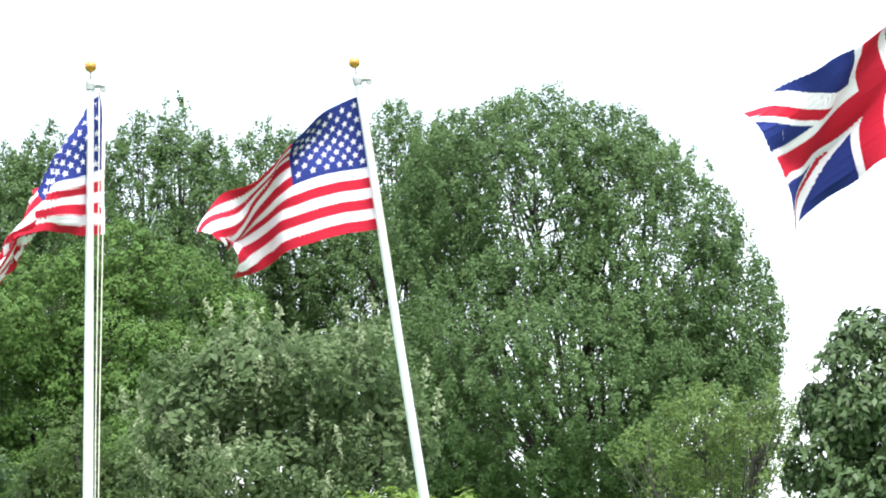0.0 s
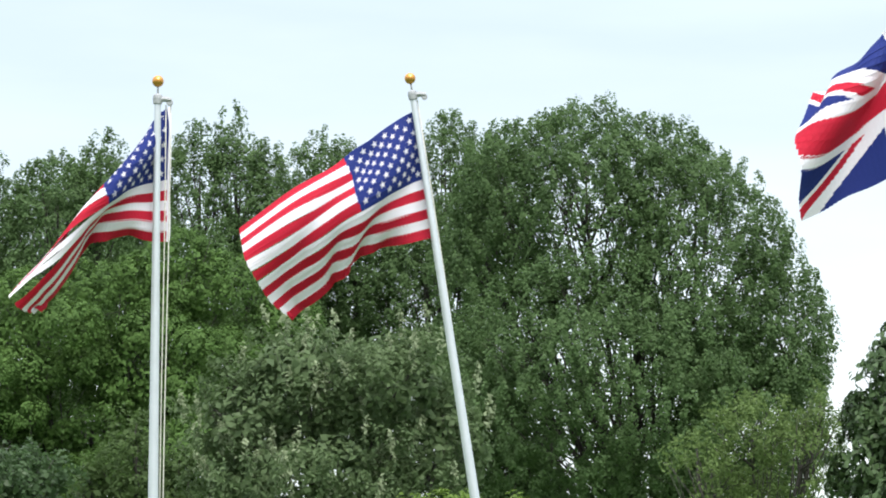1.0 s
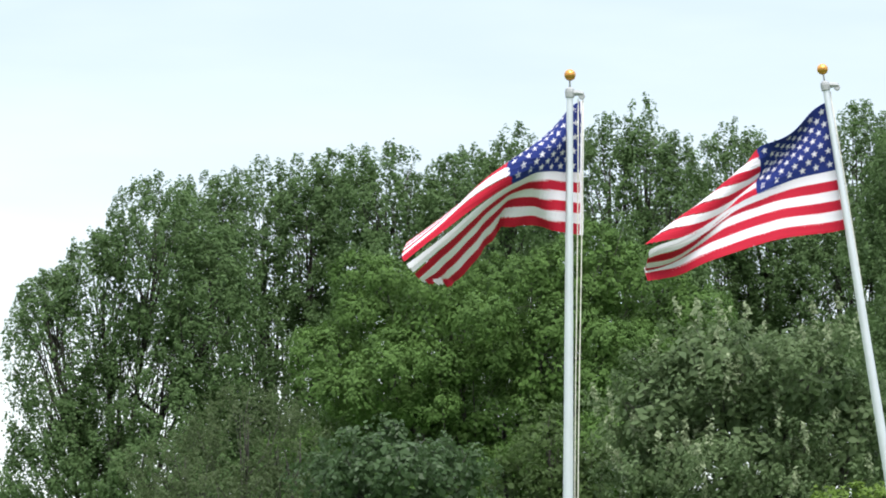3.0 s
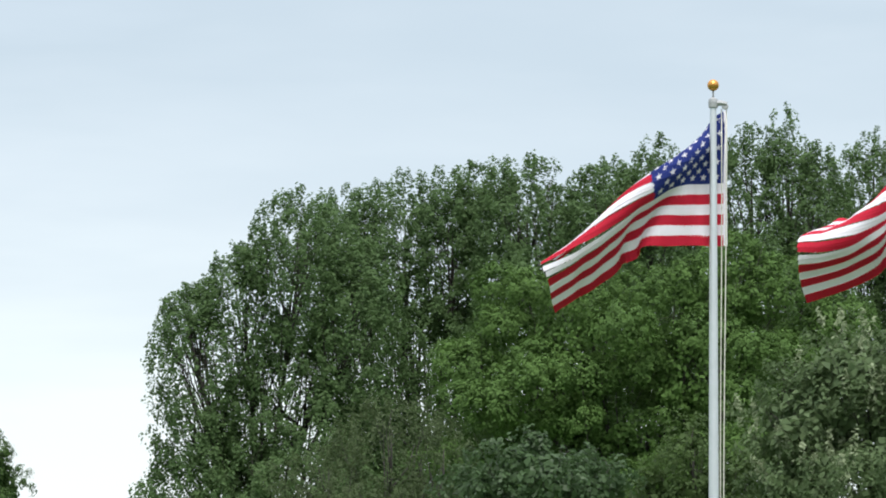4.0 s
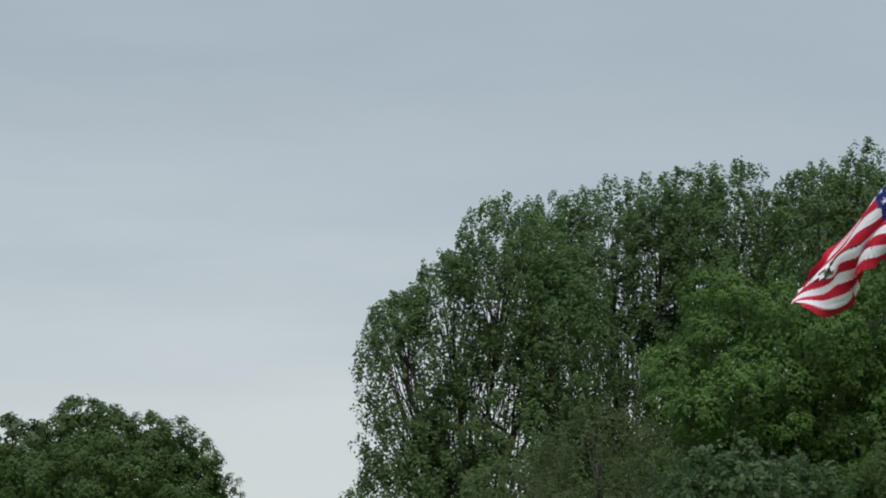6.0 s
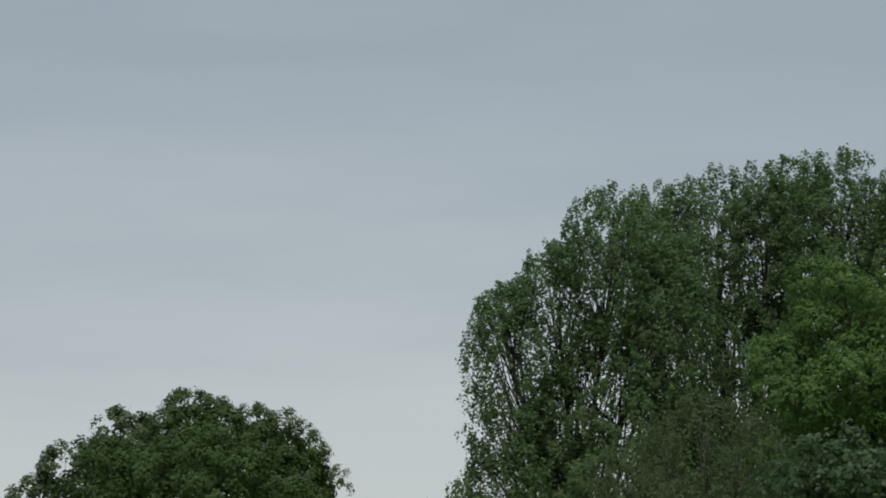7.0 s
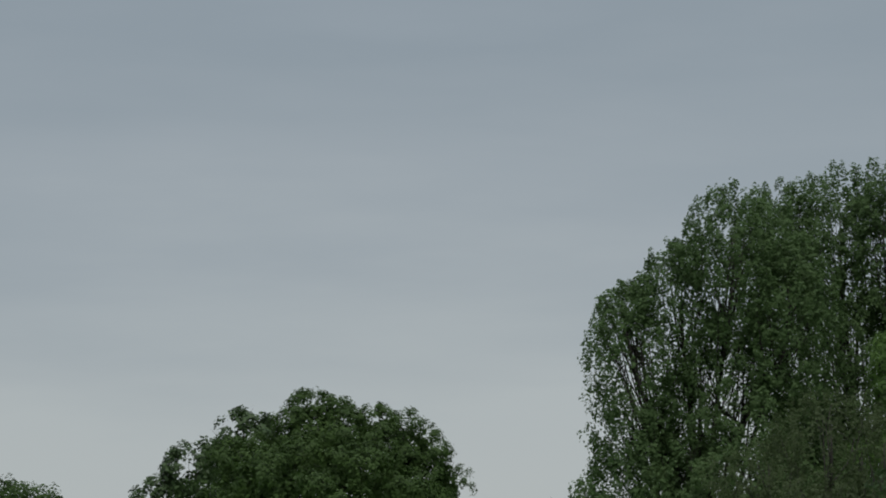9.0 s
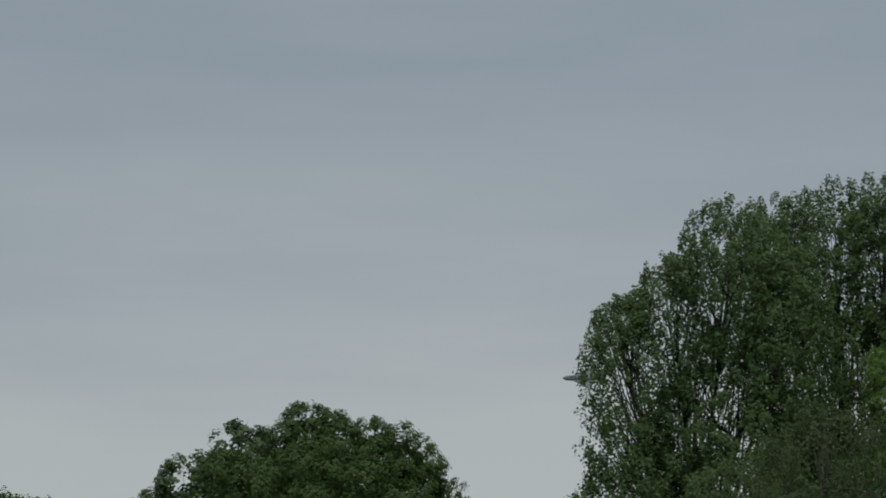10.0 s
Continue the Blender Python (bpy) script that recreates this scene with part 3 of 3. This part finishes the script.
    def finer(self, p):
        """The settled sheet with more corners: one and a half times along the threads, twice across them."""
        u = np.linspace(0, p.shape[0] - 1, (p.shape[0] - 1) * 3 // 2 + 1)
        i = np.minimum(u.astype(int), p.shape[0] - 2)
        w = (u - i)[:, None, None]
        a, b, c, d = p[np.maximum(i - 1, 0)], p[i], p[i + 1], p[np.minimum(i + 2, p.shape[0] - 1)]
        p = b + 0.5 * w * (c - a + w * (2 * a - 5 * b + 4 * c - d + w * (3 * (b - c) + d - a)))
        q = np.empty((p.shape[0], 2 * p.shape[1] - 1, 3))
        q[:, ::2] = p
        q[:, 1::2] = 0.5 * (p[:, :-1] + p[:, 1:])
        q[:, 3:-3:2] = (9 * (p[:, 1:-2] + p[:, 2:-1]) - p[:, :-3] - p[:, 3:]) / 16
        return q

    def patches(self, times):
        """For every patch its rest corners (4, 3) about its middle, and its pose at each time."""
        g, slack = [], None
        for t in times:
            aim_at = self.sheet(t)
            g.append(self.settle(aim_at, slack))
            slack = 0.85 * (g[-1] - aim_at)
        g = np.stack([self.finer(x) for x in g])
        q = np.stack([g[:, :-1, :-1], g[:, 1:, :-1], g[:, 1:, 1:], g[:, :-1, 1:]], 3)
        n, c, r = q.shape[:3]
        q = q.reshape(n, c * r, 4, 3)
        mid = q.mean(2)
        q = q - mid[:, :, None]
        rest = q[0]
        for _ in range(3):
            turn = self.turns(rest, q)
            rest = np.einsum("npji,npkj->pki", turn, q) / n
        return rest, mid, self.turns(rest, q)

    @staticmethod
    def turns(rest, q):
        h = np.einsum("pki,npkj->npij", rest, q)
        u, _, vt = np.linalg.svd(h)
        sign = np.sign(np.linalg.det(np.einsum("npij,npjk->npik", u, vt)))
        vt = vt.copy()
        vt[:, :, 2] *= sign[:, :, None]
        return np.einsum("npji,npkj->npik", vt, u)


def patch_mesh(name, corners, polygons, lift):
    """A thin plate: polygons of (u, v, material) laid on the patch's corners."""
    a, b, c, d = (Vector(x) for x in corners)
    n = ((c - a).cross(d - b)).normalized()
    verts, faces, mats, slots = [], [], [], []
    for pts, mat in polygons:
        if mat not in mats:
            mats.append(mat)
        k, i = len(pts), len(verts)
        flat = [a * (1 - u) * (1 - v) + b * u * (1 - v) + c * u * v + d * (1 - u) * v for u, v in pts]
        verts += [p + n * (lift + 0.0004) for p in flat] + [p + n * (lift - 0.0004) for p in flat]
        faces += [tuple(range(i, i + k)), tuple(range(i + 2 * k - 1, i + k - 1, -1))]
        faces += [(i + j, i + k + j, i + k + (j + 1) % k, i + (j + 1) % k) for j in range(k)]
        slots += [mats.index(mat)] * (k + 2)
    me = bpy.data.meshes.new(name)
    me.from_pydata([tuple(v) for v in verts], [], faces)
    for m in mats:
        me.materials.append(MAT[m])
    me.polygons.foreach_set("material_index", slots)
    return me, n


def clip(poly, a, b, c, keep):
    """The part of a polygon where keep * (a u + b v - c) is positive."""
    out = []
    for i, p in enumerate(poly):
        q = poly[(i + 1) % len(poly)]
        dp, dq = keep * (a * p[0] + b * p[1] - c), keep * (a * q[0] + b * q[1] - c)
        if dp >= 0:
            out.append(p)
        if (dp > 0) != (dq > 0) and abs(dp - dq) > 1e-12:
            s = dp / (dp - dq)
            out.append((p[0] + s * (q[0] - p[0]), p[1] + s * (q[1] - p[1])))
    return out if len(out) > 2 else []


def cross_cuts():
    """Lines (a, b, c) of the crossed flag, in a field 6 wide and 3 high."""
    lines = [(1, 0, 3 + s) for s in (-0.5, -0.3, 0.3, 0.5)] + [(0, 1, 1.5 + s) for s in (-0.5, -0.3, 0.3, 0.5)]
    lines += [(1, 0, 3.0), (0, 1, 1.5)]
    k = math.hypot(3, 6)
    for s in (-0.3, -0.2, 0.0, 0.2, 0.3):
        lines += [(3 / k, -6 / k, s), (3 / k, 6 / k, 18 / k + s)]
    return lines


def cross_colour(x, y):
    dx, dy = abs(x - 3), abs(y - 1.5)
    if dx < 0.3 or dy < 0.3:
        return "red"
    if dx < 0.5 or dy < 0.5:
        return "white"
    k = math.hypot(3, 6)
    s = (3 * x - 6 * y) / k if (x < 3) == (y < 1.5) else (3 * x + 6 * y - 18) / k
    if abs(s) > 0.3:
        return "blue"
    near_hoist = s if x > 3 else -s
    return "red" if 0.0 < near_hoist < 0.2 else "white"


def hang(cloth, name, label, pattern, calm):
    """Builds a flag of patches and returns them with their poses for motions()."""
    times = [round(0.2 * k, 1) for k in range(round(calm * 5))] + [float(k) for k in range(math.ceil(calm), 11)]
    rest, mid, turn = cloth.patches(times)
    root = tagged(new(name), label, "flag", "flags on the poles")
    over, moving = (0.25 if pattern == "stripes" else 0.55), []
    cuts = cross_cuts()
    cols, rows = cloth.COLS * 3 // 2, cloth.ROWS * 2
    for i in range(cols):
        for j in range(rows):
            p = i * rows + j
            u0, u1 = -0.04 * (i > 0), 1 + over * (i < cols - 1)
            v0, v1 = -0.03 * (j > 0), 1 + over * (j < rows - 1)
            if pattern == "stripes":
                # more lap where the next patch has the same colour
                starry = i < 22 and j < 14
                v1 = 1.7 if j % 2 == 0 and j < rows - 1 or starry and j < 13 else v1
                v0 = -0.6 if j % 2 else v0
                u1 = 1.45 if i not in (0, 21, cols - 1) else u1
            square = [(u0, v0), (u1, v0), (u1, v1), (u0, v1)]
            if pattern == "stripes":
                tone = "white" if i == 0 else "blue" if i < 22 and j < 14 else ("red", "white")[j // 2 % 2]
                polys = [(square, tone)]
            else:
                polys = [square]
                sx, sy = 6 / cols, 3 / rows
                for a, b, c in cuts:
                    a2, b2, c2 = a * sx, b * sy, c - a * i * sx - b * j * sy
                    split = []
                    for poly in polys:
                        split += [x for x in (clip(poly, a2, b2, c2, 1), clip(poly, a2, b2, c2, -1)) if x]
                    polys = split
                toned = []
                for poly in polys:
                    cu = sum(x for x, _ in poly) / len(poly)
                    cv = sum(y for _, y in poly) / len(poly)
                    toned.append((poly, cross_colour((i + cu) * sx, (j + cv) * sy)))
                polys = toned
            me, n = patch_mesh("cloth_panel", rest[p], polys, 0.0006 * j + 0.0008 * i)
            ob = new("cloth_panel", me)
            ob.parent = root
            if pattern == "stripes" and 0 < i < 22 and j < 14:
                stars_on(ob, i, j, rest[p], n, 0.0006 * j + 0.0008 * i)
            moving.append((ob, [(t, Matrix.Translation(mid[k, p]) @ Matrix(turn[k, p].tolist()).to_4x4()) for k, t in enumerate(times)]))
    return moving


def stars_on(panel, i, j, corners, n, lift):
    """The white stars whose middles lie on this patch of the canton: nine rows, of six and five by turns."""
    a, b, c, d = (Vector(x) for x in corners)
    for row in range(9):
        for col in range(6 - row % 2):
            u = 1.0 + (2 * col + 1 + row % 2) / 12 * 21.0
            v = (row + 1) / 10 * 14.0
            if int(u) != i or int(v) != j:
                continue
            u, v = u - i, v - j
            spot = a * (1 - u) * (1 - v) + b * u * (1 - v) + c * u * v + d * (1 - u) * v
            e1 = (b - a) / (b - a).length * 0.0275
            e2 = (d - a) / (d - a).length * 0.0275
            verts, faces = [], []
            for side in (1, -1):
                k = len(verts)
                verts.append(spot + n * (lift + 0.0035 * side))
                for s in range(10):
                    w, r = math.pi * s / 5, (1.0, 0.4)[s % 2]
                    verts.append(spot + n * (lift + 0.0035 * side) + r * (math.sin(w) * e1 - math.cos(w) * e2))
                faces += [(k, k + 1 + s, k + 1 + (s + 1) % 10)[:: side] for s in range(10)]
            mesh_object("star", verts, faces, ["white"], panel)


def flags():
    stars_near = Cloth((-1.82, 25.70, 5.995), (-1.82, 25.70, 5.075), (0.18, 1.1, 0.3, 0.04), 36, 13)
    stars_far = Cloth((-0.175, 27.08, 6.21), (-0.04, 27.08, 5.30), (0.18, 1.2, 1.9, 0.04), 36, 13)
    union = Cloth((3.40, 22.08, 6.27), (3.43, 22.08, 5.31), (0.2, 1.3, 0.9, 0.04), 34, 12, 1.83)
    stars_near.gust(0.0, (57, -1, 64, 10, 58, 41), (28, 73, 61, -67, 51, 33), (-12, 74, 62, -72, 29, 65))
    stars_near.gust(0.5, (57, 11, 53, -44, 65, 22), (25, 65, 60, 0, 59, 36), (-9, 63, 68, -71, 64, 45))
    stars_near.gust(1.0, (54, 1, 53, -2, 46, 4), (18, 64, 57, -4, 47, 20), (-13, 57, 61, -72, 50, 64))
    stars_near.gust(1.5, (58, 6, 56, -51, 56, 56), (16, 65, 63, 14, 54, -5), (-16, 56, 76, -61, 47, 27))
    stars_near.gust(2.0, (56, 2, 49, -29, 46, 43), (16, 71, 55, -53, 47, 38), (-10, 58, 50, -77, 46, 35))
    stars_near.gust(2.5, (47, 0, 46, 0, 47, -3), (-3, 59, 53, -4, 60, -2), (-22, 37, 81, -83, 51, 67))
    stars_near.gust(3.0, (43, -1, 39, 0, 37, 2), (1, 60, 46, -9, 42, 6), (-17, 32, 57, -79, 43, 73))
    stars_near.gust(4.5, (51, 18, 38, -8, 42, 21), (6, 52, 46, -12, 35, 27), (11, 54, 24, -63, 26, 32))
    stars_near.gust(5.0, (52, 0, 46, -2, 22, 36), (24, 55, 44, -23, 30, 46), (44, 75, 17, -66, 22, 36))
    stars_near.gust(5.5, (52, 1, 49, -3, 37, 25), (43, 72, 38, -62, 40, 6), (12, 73, 101, -82, -35, 67))
    stars_near.gust(6.5, (56, 2, 49, -29, 46, 43), (16, 71, 55, -53, 47, 38), (-10, 58, 50, -77, 46, 35))
    stars_near.gust(8.0, (43, -1, 39, 0, 37, 2), (1, 60, 46, -9, 42, 6), (-17, 32, 57, -79, 43, 73))
    stars_near.gust(10.0, (51, 18, 38, -8, 42, 21), (6, 52, 46, -12, 35, 27), (11, 54, 24, -63, 26, 32))
    stars_far.gust(0.0, (37, 29, 45, -3, 43, -1), (6, 43, 47, -52, 43, 61), (19, 41, 15, -78, 5, 69))
    stars_far.gust(0.5, (39, 32, 28, -28, 61, 15), (15, 31, 47, -9, 34, 42), (26, 32, 13, -11, 13, 49))
    stars_far.gust(1.0, (38, 1, 31, -2, 37, 2), (26, 48, 34, -7, 35, 0), (6, 7, 57, -63, 37, 50))
    stars_far.gust(1.5, (35, 23, 42, -53, 39, 48), (10, 33, 54, -5, 40, 41), (16, 18, 22, -45, 21, 30))
    stars_far.gust(2.0, (38, 1, 32, -12, 55, 6), (14, 26, 38, -6, 36, 5), (18, 6, 28, -56, 24, 39))
    stars_far.gust(2.5, (49, 11, 33, -29, 33, 21), (31, 54, 25, -37, 23, 15), (16, 34, -10, -69, 42, 46))
    stars_far.gust(3.0, (42, -1, 43, 1, 33, 0), (10, 10, 35, -3, 32, 4), (14, 28, 15, -11, 14, 6))
    stars_far.gust(4.5, (40, 15, 49, -50, 28, 64), (15, 37, 47, -1, 6, 28), (21, 19, 11, -63, 29, 4))
    stars_far.gust(6.0, (38, 1, 32, -12, 55, 6), (14, 26, 38, -6, 36, 5), (18, 6, 28, -56, 24, 39))
    stars_far.gust(8.0, (38, 1, 31, -2, 37, 2), (26, 48, 34, -7, 35, 0), (6, 7, 57, -63, 37, 50))
    stars_far.gust(10.0, (42, -1, 43, 1, 33, 0), (10, 10, 35, -3, 32, 4), (14, 28, 15, -11, 14, 6))
    union.gust(0.0, (39, 0, 36, 8, 36, 11), (26, 5, 43, -37, 32, 58), (30, 6, 6, -51, 65, 58))
    union.gust(0.5, (38, 46, 36, -58, 41, 31), (19, 48, 39, -44, 22, 40), (30, 46, 14, -39, 19, 5))
    union.gust(1.0, (29, 5, 35, -66, 43, 71), (11, 46, 37, -61, 36, 42), (29, 15, 28, -61, 2, 56))
    union.gust(1.5, (41, 1, 39, -1, 36, 43), (26, 6, 38, -47, 30, 44), (28, 5, 23, -38, 13, 54))
    union.gust(2.2, (29, 5, 35, -66, 43, 71), (11, 46, 37, -61, 36, 42), (29, 15, 28, -61, 2, 56))
    union.gust(3.5, (38, 46, 36, -58, 41, 31), (19, 48, 39, -44, 22, 40), (30, 46, 14, -39, 19, 5))
    union.gust(5.5, (41, 1, 39, -1, 36, 43), (26, 6, 38, -47, 30, 44), (28, 5, 23, -38, 13, 54))
    union.gust(8.0, (38, 46, 36, -58, 41, 31), (19, 48, 39, -44, 22, 40), (30, 46, 14, -39, 19, 5))
    union.gust(10.0, (29, 5, 35, -66, 43, 71), (11, 46, 37, -61, 36, 42), (29, 15, 28, -61, 2, 56))
    return (hang(stars_near, "striped_flag", "red and white striped flag with starred blue canton, streaming", "stripes", 6.0)
            + hang(stars_far, "striped_flag", "red and white striped starry flag on the leaning pole", "stripes", 5.0)
            + hang(union, "crossed_flag", "red, white and blue crossed flag, fluttering and creased", "crosses", 3.0))


PANELS = flags()


# ---- jet ----
def fighter():
    root = tagged(new("fighter_jet"), "small grey fighter jet banking in flight", "aircraft")
    v, f = [], []
    lathe(v, f, [(0.05, -8.0), (0.5, -7.4), (0.85, -6.3), (1.0, -4.0), (1.05, -0.5), (1.05, 3.0), (0.9, 5.5), (0.62, 7.2), (0.55, 7.6)], sides=16)
    body = mesh_object("fuselage", [(x * 1.15, z, y * 0.8) for x, y, z in v], f, ["jet"], root, smooth=True)
    v, f = [], []
    lathe(v, f, [(0.05, -5.6), (0.3, -5.0), (0.42, -4.2), (0.3, -3.2), (0.05, -2.2)], sides=12)
    mesh_object("canopy", [(x, z, y + 0.55) for x, y, z in v], f, ["glass"], root, "dark glazed canopy", smooth=True)

    def fin(name, outline, thick):
        k = len(outline)
        verts = [Vector(p) + Vector(thick) for p in outline] + [Vector(p) - Vector(thick) for p in outline]
        faces = [tuple(range(k)), tuple(range(2 * k - 1, k - 1, -1))] + [(j, j + k, k + (j + 1) % k, (j + 1) % k) for j in range(k)]
        mesh_object(name, verts, faces, ["jet"], root)

    for s in (1, -1):
        fin("wing", [(0.8 * s, -4.6, 0), (3.0 * s, -1.2, 0), (5.2 * s, 2.3, 0), (5.2 * s, 3.5, 0), (0.8 * s, 4.0, 0)], (0, 0, 0.09))
        fin("tailplane", [(0.7 * s, 4.8, 0), (3.1 * s, 6.6, 0), (3.1 * s, 7.7, 0), (0.6 * s, 7.4, 0)], (0, 0, 0.06))
        fin("fin", [(0.7 * s, 3.9, 0.5), (1.5 * s, 5.9, 2.7), (1.5 * s, 7.0, 2.7), (0.7 * s, 6.6, 0.5)], (0.05, 0, 0))
        fin("intake", [(1.0 * s, -3.0, -0.5), (1.45 * s, -2.6, -0.5), (1.4 * s, 1.0, -0.4), (1.0 * s, 1.0, -0.4)], (0, 0, 0.4))
    return root


JET = fighter()


def motions():
    for ob, rows in PANELS:
        walk(ob, rows)
    # level flight at about 200 metres a second, banked towards the viewer
    walk(JET, [(t, pose(-305.0 + 200.0 * (10 - t), 1380, 147, 0, 0, -90) @ pose(0, 0, 0, 0, 55, 0)) for t in (0, 2.5, 5, 7.5, 10)])


motions()
